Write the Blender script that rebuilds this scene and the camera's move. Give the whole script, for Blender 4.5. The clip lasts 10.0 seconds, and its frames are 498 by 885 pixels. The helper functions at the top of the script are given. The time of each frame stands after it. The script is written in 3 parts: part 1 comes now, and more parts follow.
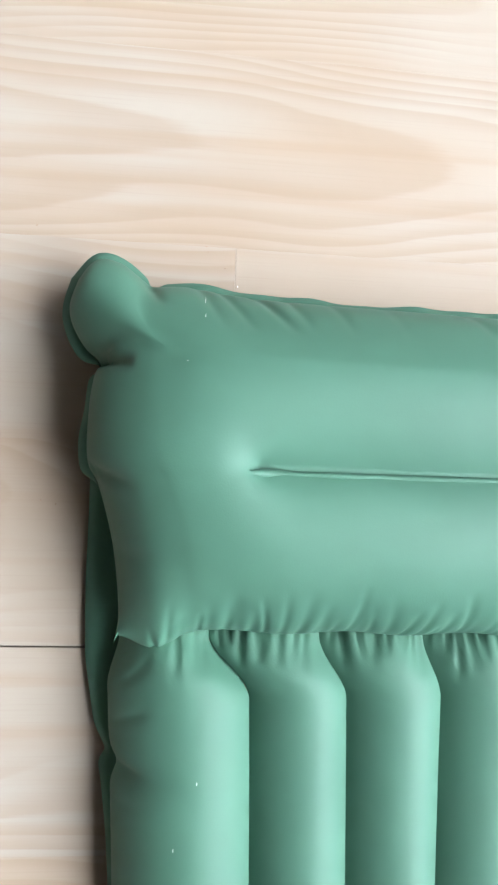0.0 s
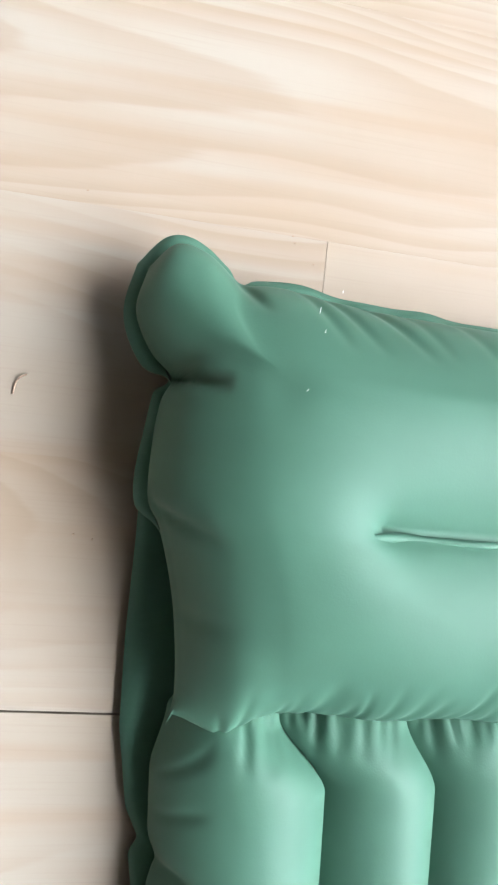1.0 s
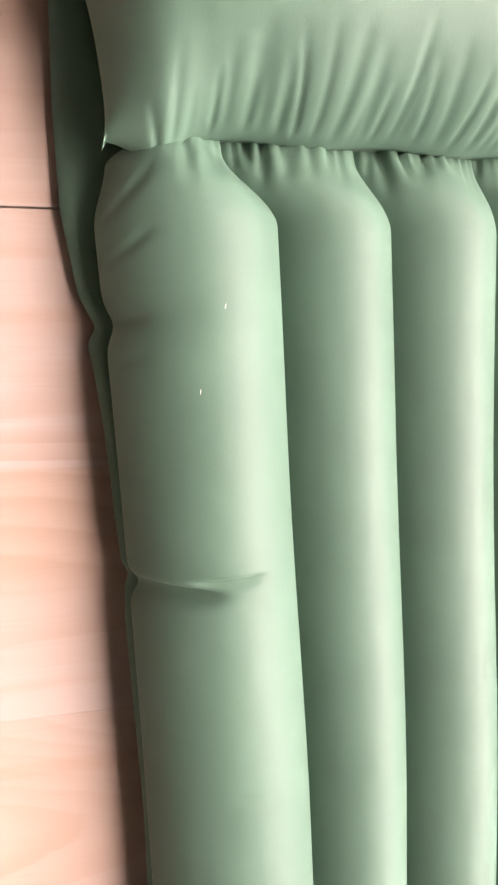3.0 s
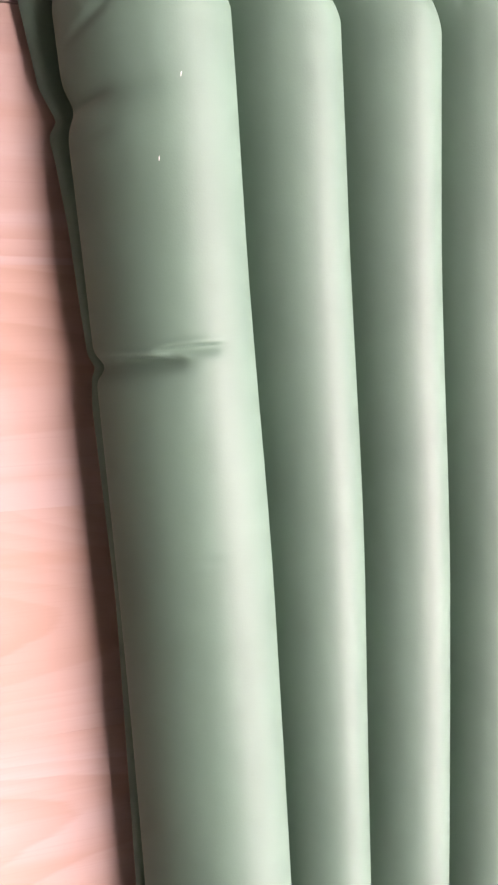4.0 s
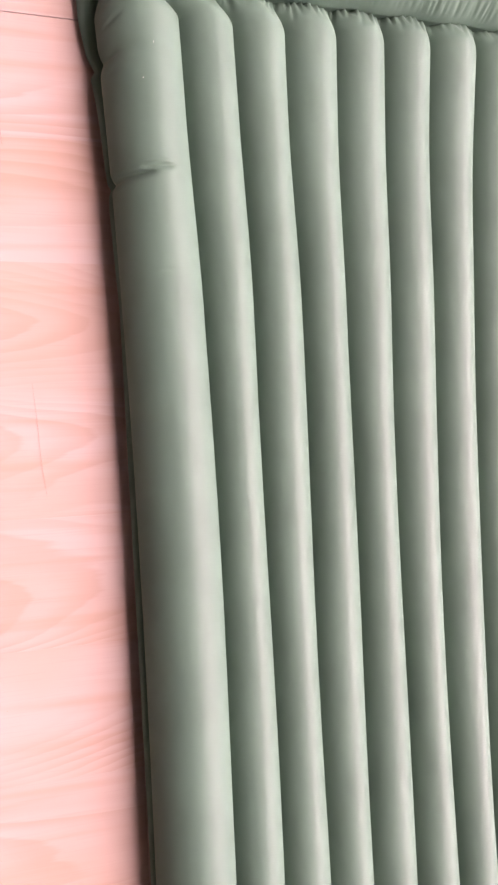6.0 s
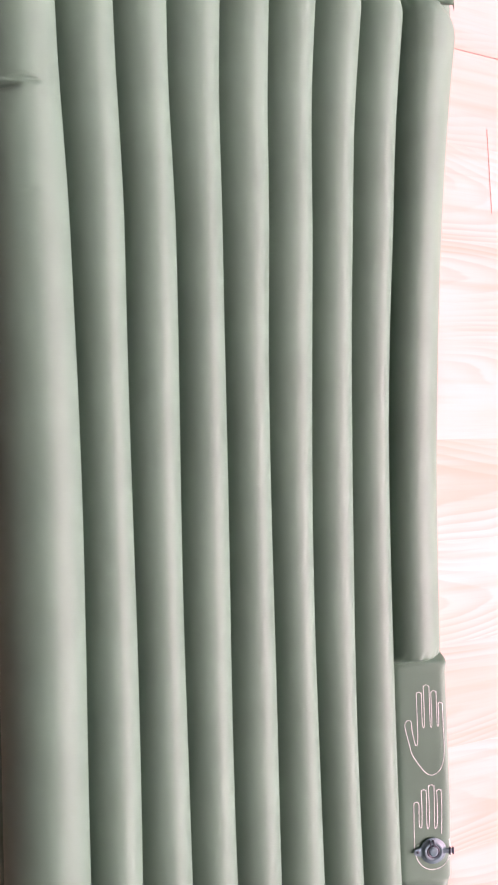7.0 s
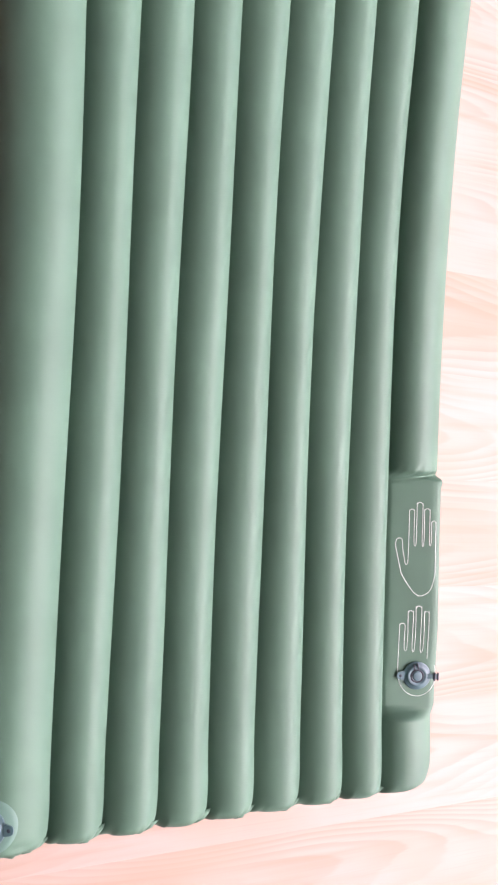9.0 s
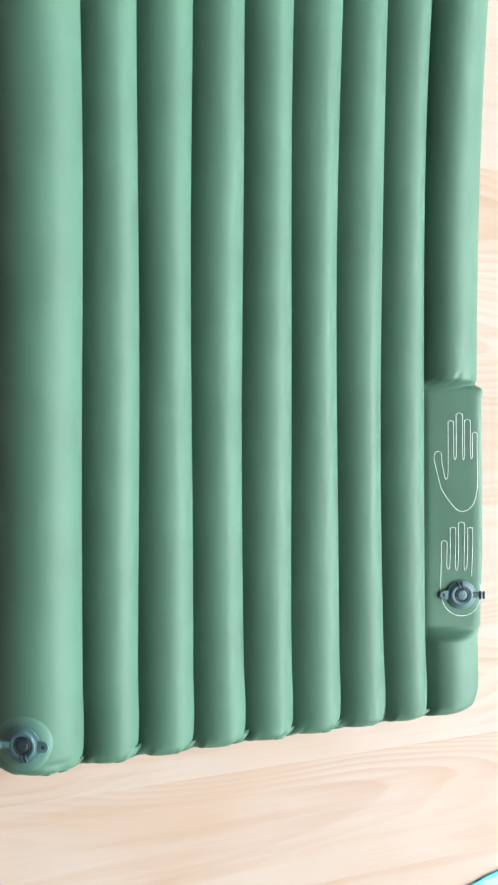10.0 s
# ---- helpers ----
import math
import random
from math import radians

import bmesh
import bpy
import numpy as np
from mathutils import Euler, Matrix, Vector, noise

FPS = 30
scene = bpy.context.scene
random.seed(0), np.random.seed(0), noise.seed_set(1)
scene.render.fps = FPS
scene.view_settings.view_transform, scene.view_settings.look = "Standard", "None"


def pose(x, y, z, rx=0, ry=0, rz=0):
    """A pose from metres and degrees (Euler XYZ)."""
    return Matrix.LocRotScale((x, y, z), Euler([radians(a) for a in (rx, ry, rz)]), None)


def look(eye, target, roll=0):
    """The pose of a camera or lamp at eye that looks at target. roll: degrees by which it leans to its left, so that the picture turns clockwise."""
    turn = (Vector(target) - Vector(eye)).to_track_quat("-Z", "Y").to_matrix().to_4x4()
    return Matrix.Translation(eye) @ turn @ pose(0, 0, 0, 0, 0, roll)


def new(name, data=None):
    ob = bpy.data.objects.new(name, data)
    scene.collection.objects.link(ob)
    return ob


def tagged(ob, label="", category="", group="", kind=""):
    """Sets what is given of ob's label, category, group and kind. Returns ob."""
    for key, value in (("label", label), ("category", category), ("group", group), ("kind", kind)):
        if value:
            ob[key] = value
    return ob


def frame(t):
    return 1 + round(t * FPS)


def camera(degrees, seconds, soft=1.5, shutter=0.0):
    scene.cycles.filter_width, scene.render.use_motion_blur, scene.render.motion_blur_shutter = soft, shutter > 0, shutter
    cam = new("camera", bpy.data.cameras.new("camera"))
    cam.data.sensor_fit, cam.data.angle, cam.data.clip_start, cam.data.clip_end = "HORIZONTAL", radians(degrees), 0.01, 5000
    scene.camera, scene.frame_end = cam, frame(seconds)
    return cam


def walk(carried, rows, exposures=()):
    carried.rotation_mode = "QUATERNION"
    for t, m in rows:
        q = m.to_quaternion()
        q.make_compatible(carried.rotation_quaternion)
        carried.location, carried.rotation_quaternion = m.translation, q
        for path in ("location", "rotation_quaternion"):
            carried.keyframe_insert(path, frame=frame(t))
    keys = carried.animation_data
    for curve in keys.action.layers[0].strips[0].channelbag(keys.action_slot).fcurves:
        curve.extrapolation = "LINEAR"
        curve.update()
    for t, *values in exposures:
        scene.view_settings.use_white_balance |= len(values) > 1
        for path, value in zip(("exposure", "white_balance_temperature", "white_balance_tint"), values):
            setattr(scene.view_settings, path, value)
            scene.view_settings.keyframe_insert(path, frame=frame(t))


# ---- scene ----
cam = camera(42.0, 10.0, soft=2.2)
PATH = [
    (0.0, pose(-0.0088, 1.8395, 0.6245, 1.83, -5.36, 2.03)),
    (0.5, pose(-0.0677, 1.9069, 0.5352, -3.86, -6.11, 2.94)),
    (1.0, pose(-0.1057, 1.8806, 0.5065, -0.77, -9.84, 5.88)),
    (1.5, pose(-0.1089, 1.7921, 0.4970, -0.26, -10.35, 7.84)),
    (2.0, pose(-0.0980, 1.6886, 0.4871, -1.67, -11.58, 4.63)),
    (2.5, pose(-0.0838, 1.5965, 0.4947, -1.92, -12.04, 2.37)),
    (3.0, pose(-0.0689, 1.5279, 0.5070, -4.29, -12.42, -1.18)),
    (3.2, pose(-0.0655, 1.4989, 0.5141, -4.81, -12.82, -2.24)),
    (4.3, pose(-0.0777, 1.3286, 0.5772, -5.46, -15.07, -2.13)),
    (4.5, pose(-0.0815, 1.2841, 0.6158, -4.98, -14.68, -3.13)),
    (5.0, pose(-0.0818, 1.1218, 0.7894, -2.41, -10.89, -9.02)),
    (5.5, pose(-0.1150, 1.0284, 1.0063, -2.12, -14.03, -5.47)),
    (5.7, pose(-0.1352, 0.9934, 1.0145, 1.74, -14.02, -4.79)),
    (6.8, pose(-0.0410, 0.8962, 1.0174, 2.87, -19.80, 1.23)),
    (7.0, pose(-0.0349, 0.8657, 1.0149, 2.24, -21.23, -1.80)),
    (7.5, pose(-0.0550, 0.8270, 0.9970, -0.67, -22.40, 1.08)),
    (8.0, pose(-0.0419, 0.7322, 0.9994, 0.16, -21.68, 5.63)),
    (8.5, pose(-0.0303, 0.5779, 0.9921, 1.13, -20.96, 5.37)),
    (9.0, pose(-0.0038, 0.4986, 0.9746, 2.23, -20.90, 2.52)),
    (9.5, pose(0.0296, 0.4886, 0.9668, -0.81, -19.55, -1.57)),
    (10.0, pose(0.0335, 0.4125, 0.9350, 0.69, -17.37, -0.07)),
]
WHITE = [
    (0.0, 1.74, 5740, 14),
    (1.0, 1.81, 5840, 14),
    (1.5, 1.91, 6140, 20),
    (2.0, 2.14, 7120, 33),
    (2.5, 2.17, 7420, 44),
    (3.0, 2.14, 7520, 52),
    (4.5, 2.05, 7340, 75),
    (5.5, 1.95, 7440, 79),
    (7.0, 1.66, 7420, 82),
    (7.5, 1.63, 7320, 70),
    (8.5, 1.61, 7320, 84),
    (9.0, 1.60, 6780, 55),
    (9.5, 1.43, 6380, 34),
    (10.0, 1.49, 6180, 19),
]
walk(cam, PATH, WHITE)

# ---- daylight through the window on the +x side of the room ----
world = bpy.data.worlds.new("sky")
scene.world = world
world.use_nodes = True
_wn = world.node_tree
_sky = _wn.nodes.new("ShaderNodeTexSky")
_sky.sky_type = "NISHITA"
_sky.sun_disc = False
_sky.sun_elevation, _sky.sun_rotation = radians(48), radians(98)
_wn.links.new(_sky.outputs[0], _wn.nodes["Background"].inputs[0])
_wn.nodes["Background"].inputs[1].default_value = 0.13

# bright overcast sun, spread wide by the cloud, through the tall window
SUN_E, SUN_A = radians(48), radians(-8)
sun_data = bpy.data.lights.new("sun", "SUN")
sun_data.energy, sun_data.angle, sun_data.color = 3.0, radians(52), (1.0, 0.97, 0.935)
sun = new("sun", sun_data)
sun.matrix_world = look((10 * math.cos(SUN_E) * math.cos(SUN_A), 10 * math.cos(SUN_E) * math.sin(SUN_A), 10 * math.sin(SUN_E)), (0, 0, 0))
WIN_X, WIN_Y0, WIN_Y1, WIN_Z0, WIN_Z1 = 2.6, -3.8, 5.6, 0.35, 5.5


# ---- materials ----
def material(name, colour, rough=0.5, metal=0.0):
    m = bpy.data.materials.new(name)
    m.use_nodes = True
    b = m.node_tree.nodes["Principled BSDF"]
    b.inputs["Base Color"].default_value = (*colour, 1)
    b.inputs["Roughness"].default_value = rough
    b.inputs["Metallic"].default_value = metal
    return m, m.node_tree, b


def node(tree, kind, **sets):
    n = tree.nodes.new(kind)
    for key, value in sets.items():
        n.inputs[key].default_value = value
    return n


def mathn(tree, op, a, b=None):
    n = tree.nodes.new("ShaderNodeMath")
    n.operation = op
    for i, v in enumerate((a, b)):
        if v is None:
            continue
        if isinstance(v, (int, float)):
            n.inputs[i].default_value = v
        else:
            tree.links.new(v, n.inputs[i])
    return n.outputs[0]


def mix(tree, fac, a, b):
    n = tree.nodes.new("ShaderNodeMix")
    n.data_type = "RGBA"
    for i, v in ((0, fac), (6, a), (7, b)):
        if isinstance(v, (int, float)):
            n.inputs[i].default_value = v
        elif isinstance(v, tuple):
            n.inputs[i].default_value = (*v, 1)
        else:
            tree.links.new(v, n.inputs[i])
    return n.outputs[2]


def ramp(tree, fac, lo, hi):
    n = tree.nodes.new("ShaderNodeMapRange")
    n.interpolation_type = "SMOOTHSTEP"
    tree.links.new(fac, n.inputs[0])
    n.inputs[1].default_value, n.inputs[2].default_value = lo, hi
    return n.outputs[0]


def fabric(name, colour, rough=0.60, satin=0.0):
    """Matt coated fabric: fine weave, faint blotches."""
    m, t, b = material(name, colour, rough, satin)
    geo = t.nodes.new("ShaderNodeNewGeometry")
    blot = node(t, "ShaderNodeTexNoise", Scale=9.0, Detail=3.0)
    fine = node(t, "ShaderNodeTexNoise", Scale=700.0, Detail=2.0)
    for n in (blot, fine):
        t.links.new(geo.outputs["Position"], n.inputs["Vector"])
    darker = tuple(c * 0.95 for c in colour)
    lighter = tuple(min(1, c * 1.03) for c in colour)
    col = mix(t, ramp(t, blot.outputs[0], 0.35, 0.65), darker, lighter)
    t.links.new(col, b.inputs["Base Color"])
    bump = node(t, "ShaderNodeBump", Strength=0.10, Distance=0.0006)
    t.links.new(fine.outputs[0], bump.inputs["Height"])
    t.links.new(bump.outputs[0], b.inputs["Normal"])
    b.inputs["Specular IOR Level"].default_value = 0.27
    return m


def pale_wood(name):
    """Pale laminate boards: long grain with cathedral figures, each board its own cut."""
    m, t, b = material(name, (0.6, 0.5, 0.4), 0.34)
    geo = t.nodes.new("ShaderNodeNewGeometry")
    info = t.nodes.new("ShaderNodeObjectInfo")
    off = t.nodes.new("ShaderNodeCombineXYZ")
    t.links.new(mathn(t, "MULTIPLY", info.outputs["Random"], 37.0), off.inputs[0])
    t.links.new(mathn(t, "MULTIPLY", info.outputs["Random"], 91.0), off.inputs[1])
    add = t.nodes.new("ShaderNodeVectorMath")
    add.operation = "ADD"
    t.links.new(geo.outputs["Position"], add.inputs[0])
    t.links.new(off.outputs[0], add.inputs[1])

    def stretched(sx, sy):
        s = t.nodes.new("ShaderNodeVectorMath")
        s.operation = "MULTIPLY"
        t.links.new(add.outputs[0], s.inputs[0])
        s.inputs[1].default_value = (sx, sy, 0.0)
        return s.outputs[0]

    # arches nested along the middle of each board, bent by slow noise
    local = t.nodes.new("ShaderNodeTexCoord")
    split = t.nodes.new("ShaderNodeSeparateXYZ")
    t.links.new(local.outputs["Object"], split.inputs[0])
    broad = node(t, "ShaderNodeTexNoise", Scale=1.0, Detail=0.8, Roughness=0.4)
    t.links.new(stretched(1.3, 8.0), broad.inputs["Vector"])
    sway = node(t, "ShaderNodeTexNoise", Scale=1.0, Detail=1.0)
    t.links.new(stretched(2.2, 0.5), sway.inputs["Vector"])
    middle = mathn(t, "ADD", mathn(t, "MULTIPLY", sway.outputs[0], 0.10), 0.045)
    off_mid = mathn(t, "SUBTRACT", split.outputs[1], middle)
    arch = mathn(t, "ADD", mathn(t, "MULTIPLY", split.outputs[0], 6.0), mathn(t, "MULTIPLY", mathn(t, "MULTIPLY", off_mid, off_mid), 470.0))
    rings = mathn(t, "ADD", arch, mathn(t, "MULTIPLY", broad.outputs[0], 8.0))
    wobble = node(t, "ShaderNodeTexNoise", Scale=1.0, Detail=3.0)
    t.links.new(stretched(5.0, 70.0), wobble.inputs["Vector"])
    phase = mathn(t, "FRACT", mathn(t, "ADD", rings, mathn(t, "MULTIPLY", wobble.outputs[0], 0.4)))
    ring = mathn(t, "MULTIPLY", ramp(t, phase, 0.10, 0.85), ramp(t, mathn(t, "SUBTRACT", 1.0, phase), 0.0, 0.14))
    fibre = node(t, "ShaderNodeTexNoise", Scale=1.0, Detail=4.0)
    t.links.new(stretched(7.0, 420.0), fibre.inputs["Vector"])
    cloud = node(t, "ShaderNodeTexNoise", Scale=1.0, Detail=2.0)
    t.links.new(stretched(2.2, 5.0), cloud.inputs["Vector"])
    figure = node(t, "ShaderNodeTexNoise", Scale=1.0, Detail=1.0)
    t.links.new(stretched(1.4, 6.0), figure.inputs["Vector"])
    mark = t.nodes.new("ShaderNodeSeparateXYZ")
    t.links.new(info.outputs["Color"], mark.inputs[0])
    bold = mathn(t, "MAXIMUM", mathn(t, "MULTIPLY", ramp(t, figure.outputs[0], 0.40, 0.62), 0.55), mark.outputs[0])
    streak = node(t, "ShaderNodeTexNoise", Scale=1.0, Detail=2.0)
    t.links.new(stretched(1.6, 34.0), streak.inputs["Vector"])
    warm = mix(t, ramp(t, cloud.outputs[0], 0.35, 0.68), (0.281, 0.257, 0.207), (0.269, 0.221, 0.159))
    band = mix(t, mathn(t, "MULTIPLY", ramp(t, streak.outputs[0], 0.48, 0.72), 0.45), warm, (0.244, 0.175, 0.109))
    grain = mix(t, mathn(t, "MULTIPLY", mathn(t, "MULTIPLY", ring, bold), 0.72), band, (0.218, 0.157, 0.098))
    fib = mix(t, mathn(t, "MULTIPLY", ramp(t, fibre.outputs[0], 0.5, 0.75), 0.16), grain, (0.209, 0.164, 0.115))
    tone = mix(t, mathn(t, "MULTIPLY", info.outputs["Random"], 0.14), fib, (0.232, 0.196, 0.144))
    t.links.new(tone, b.inputs["Base Color"])
    b.inputs["Specular IOR Level"].default_value = 0.12
    t.links.new(mathn(t, "ADD", mathn(t, "MULTIPLY", fibre.outputs[0], 0.12), 0.46), b.inputs["Roughness"])
    bump = node(t, "ShaderNodeBump", Strength=0.08, Distance=0.0005)
    t.links.new(fibre.outputs[0], bump.inputs["Height"])
    t.links.new(bump.outputs[0], b.inputs["Normal"])
    return m


def mottled(name, colour, rough, scale, amount=0.1, bump_height=0.0):
    m, t, b = material(name, colour, rough)
    geo = t.nodes.new("ShaderNodeNewGeometry")
    n = node(t, "ShaderNodeTexNoise", Scale=scale, Detail=4.0)
    t.links.new(geo.outputs["Position"], n.inputs["Vector"])
    col = mix(t, ramp(t, n.outputs[0], 0.3, 0.7), tuple(c * (1 - amount) for c in colour), tuple(min(1, c * (1 + amount)) for c in colour))
    t.links.new(col, b.inputs["Base Color"])
    if bump_height:
        bump = node(t, "ShaderNodeBump", Strength=0.3, Distance=bump_height)
        t.links.new(n.outputs[0], bump.inputs["Height"])
        t.links.new(bump.outputs[0], b.inputs["Normal"])
    return m


GREEN = fabric("green_coated_fabric", (0.050, 0.127, 0.082))
PATCH = fabric("pale_green_patch", (0.062, 0.150, 0.112), 0.5)
WOOD = pale_wood("pale_wood_laminate")
PLASTER = mottled("beige_plaster", (0.23, 0.215, 0.197), 0.85, 6.0, 0.04, 0.001)
UNDER = mottled("dark_underlay", (0.05, 0.035, 0.025), 0.9, 30.0, 0.3)
RUBBER = mottled("grey_blue_plastic", (0.036, 0.105, 0.106), 0.55, 60.0, 0.12)
RUBBER_DARK = mottled("dark_grey_plastic", (0.009, 0.024, 0.030), 0.5, 60.0, 0.15)
PRINT = mottled("white_print", (0.40, 0.50, 0.44), 0.5, 200.0, 0.08)
CYAN = mottled("cyan_film", (0.06, 0.36, 0.48), 0.3, 14.0, 0.15)
LINT = mottled("white_lint", (0.8, 0.8, 0.76), 0.8, 300.0, 0.05)
DUST = mottled("brown_dust", (0.24, 0.17, 0.11), 0.8, 300.0, 0.2)
FRAME = mottled("white_window_frame", (0.75, 0.75, 0.74), 0.4, 12.0, 0.03)
GLASS, _gt, _gb = material("window_glass", (1, 1, 1), 0.0)
_gb.inputs["Transmission Weight"].default_value = 1.0
_gb.inputs["IOR"].default_value = 1.45


# ---- mesh helpers ----
def finish(ob, smooth=True):
    if smooth:
        ob.data.polygons.foreach_set("use_smooth", [True] * len(ob.data.polygons))
    return ob


def mesh_object(name, verts, faces, mat, parent=None, label="", smooth=True):
    me = bpy.data.meshes.new(name)
    me.from_pydata([tuple(map(float, v)) for v in verts], [], faces)
    me.materials.append(mat)
    ob = new(name, me)
    if parent is not None:
        ob.parent = parent
    if label:
        tagged(ob, label)
    return finish(ob, smooth)


def part(name, bm, mat, parent, label="", smooth=True):
    me = bpy.data.meshes.new(name)
    bm.normal_update()
    bm.to_mesh(me)
    bm.free()
    me.materials.append(mat)
    ob = new(name, me)
    ob.parent = parent
    if label:
        tagged(ob, label)
    return finish(ob, smooth)


def grid_faces(rows, cols, closed=False):
    span = cols if closed else cols - 1
    return [(r * cols + c, r * cols + (c + 1) % cols, (r + 1) * cols + (c + 1) % cols, (r + 1) * cols + c)
            for r in range(rows - 1) for c in range(span)]


def box_bm(x0, x1, y0, y1, z0, z1, bevel=0.0):
    bm = bmesh.new()
    bmesh.ops.create_cube(bm, size=1.0, matrix=Matrix.Translation(((x0 + x1) / 2, (y0 + y1) / 2, (z0 + z1) / 2)) @ Matrix.Diagonal((x1 - x0, y1 - y0, z1 - z0, 1)))
    if bevel:
        bmesh.ops.bevel(bm, geom=bm.edges[:], offset=bevel, segments=2, affect="EDGES", profile=0.5)
    return bm


def empty(name, place=(0, 0, 0)):
    ob = new(name)
    ob.location = place
    ob.empty_display_size = 0.05
    return ob


def smooth01(t):
    t = np.clip(t, 0, 1)
    return t * t * (3 - 2 * t)


def gauss(t, s):
    return np.exp(-((t / s) ** 2))


def fold(t, steep, soft):
    """A crease that drops off sharply on its far side and eases out on the near one."""
    return np.where(t > 0, gauss(t, steep), gauss(t, soft))


def curve_through(knots, n):
    """A smooth curve (Catmull-Rom) through a few knots, n places evenly along it."""
    k = np.array(knots, float)
    k = np.vstack([2 * k[0] - k[1], k, 2 * k[-1] - k[-2]])
    out = []
    for i in range(1, len(k) - 2):
        for s in np.linspace(0, 1, 24, endpoint=False):
            a, b, c, d = k[i - 1 : i + 3]
            out.append(0.5 * (2 * b + (c - a) * s + (2 * a - 5 * b + 4 * c - d) * s**2 + (3 * b - a - 3 * c + d) * s**3))
    out.append(k[-2])
    out = np.array(out)
    way = np.r_[0, np.cumsum(np.linalg.norm(np.diff(out, axis=0), axis=1))]
    s = np.linspace(0, way[-1], n)
    return np.stack([np.interp(s, way, out[:, i]) for i in range(out.shape[1])], -1)


# ---- the room ----
RX0, RX1, RY0, RY1, RH = -3.6, WIN_X, -4.2, 6.0, 5.8
T = 0.12


def wall(name, boxes):
    bm = bmesh.new()
    for b in boxes:
        other = box_bm(*b)
        me = bpy.data.meshes.new("tmp")
        other.to_mesh(me)
        other.free()
        bm.from_mesh(me)
        bpy.data.meshes.remove(me)
    me = bpy.data.meshes.new(name)
    bm.to_mesh(me)
    bm.free()
    me.materials.append(PLASTER)
    return tagged(new(name, me), "plain beige plastered room wall", "wall", kind="structure")


wall("wall_west", [(RX0 - T, RX0, RY0, RY1, 0, RH)])
wall("wall_north", [(RX0 - T, RX1 + T, RY1, RY1 + T, 0, RH)])
wall("wall_south", [(RX0 - T, RX1 + T, RY0 - T, RY0, 0, RH)])
wall("wall_east", [(RX1, RX1 + T, RY0, WIN_Y0, 0, RH), (RX1, RX1 + T, WIN_Y1, RY1, 0, RH),
                   (RX1, RX1 + T, WIN_Y0, WIN_Y1, 0, WIN_Z0), (RX1, RX1 + T, WIN_Y0, WIN_Y1, WIN_Z1, RH)])
ceiling_me = bpy.data.meshes.new("ceiling")
_bm = box_bm(RX0 - T, RX1 + T, RY0 - T, RY1 + T, RH + 0.002, RH + 0.1)
_bm.to_mesh(ceiling_me)
_bm.free()
ceiling_me.materials.append(PLASTER)
tagged(new("ceiling", ceiling_me), "plain beige plastered ceiling", "ceiling", kind="structure")


def window(name, x, y0, y1, z0, z1, lights):
    """A white framed window in an opening of a side wall: two rails, stiles and panes."""
    ob = tagged(empty(name, (x, 0, z0)), "wide white framed window letting in daylight", "window", kind="structure")
    ys, high = np.linspace(y0, y1, lights + 1), z1 - z0
    for za, zb in ((0, 0.05), (high - 0.05, high)):
        part("window_frame", box_bm(0.03, 0.08, y0, y1, za, zb, 0.004), FRAME, ob, smooth=False)
    for y in ys:
        ya = min(max(y - 0.025, y0), y1 - 0.05)
        part("window_frame", box_bm(0.032, 0.078, ya, ya + 0.05, 0.05, high - 0.05, 0.004), FRAME, ob, smooth=False)
    for ya, yb in zip(ys[:-1], ys[1:]):
        pane = part("pane", box_bm(0.052, 0.058, ya + 0.03, yb - 0.03, 0.05, high - 0.05), GLASS, ob, smooth=False)
        pane.visible_shadow = False


window("window_1", RX1, WIN_Y0, WIN_Y1, WIN_Z0, WIN_Z1, 7)

# ---- the air mattress ----
YJ = 1.695      # joint between mattress and pillow
PITCH = 0.075   # welds between the air tubes
N_TUBES = 9
MID = 0.352     # middle line


def weld_x(k, y):
    """Where weld k (0 and 9: the sides) runs: the pad widens towards the shoulders."""
    y = np.asarray(y, float)
    u = (y - 0.75) / 0.75
    drift = 0.01 * (0.63 * u + 0.94 * (u * u - 0.33) + 0.16 * u**3)
    fan = 0.001 * (3.69 * u + 4.73 * (u * u - 0.33) + 1.07 * u**3)
    x = PITCH * k + drift + (k - 4.5) * fan
    head = smooth01((y - 1.640) / 0.050)
    if k == 0:
        x = x - 0.042 + 0.012 * head + 0.035 * smooth01((y - 1.685) / 0.03)
        x = x + 0.006 * gauss(y - 1.576, 0.012) + 0.007 * gauss(y - 1.391, 0.008)
        x = x + 0.028 * (1 - np.sqrt(np.clip(1 - np.clip((0.03 - y) / 0.034, 0, 1) ** 2, 0, 1)))
    elif k == N_TUBES:
        x = x - 0.008 * smooth01((0.52 - y) / 0.03)
        x = x + 0.040 - 0.012 * head - 0.035 * smooth01((y - 1.685) / 0.03)
        x = x - 0.052 * (1 - np.sqrt(np.clip(1 - np.clip((0.05 - y) / 0.056, 0, 1) ** 2, 0, 1)))
    else:
        x = x - head * (0.032 * np.exp(-(k - 1) / 2.2) + 0.002) - 0.006 * smooth01((y - 1.2) / 0.3)
        x = x + 0.0012 * np.sin(y * 7 + k * 2.1) + 0.0015 * gauss(y - 0.055, 0.035) - 0.007 * smooth01((0.030 - y) / 0.04)
    return x


rng = random.Random(4)


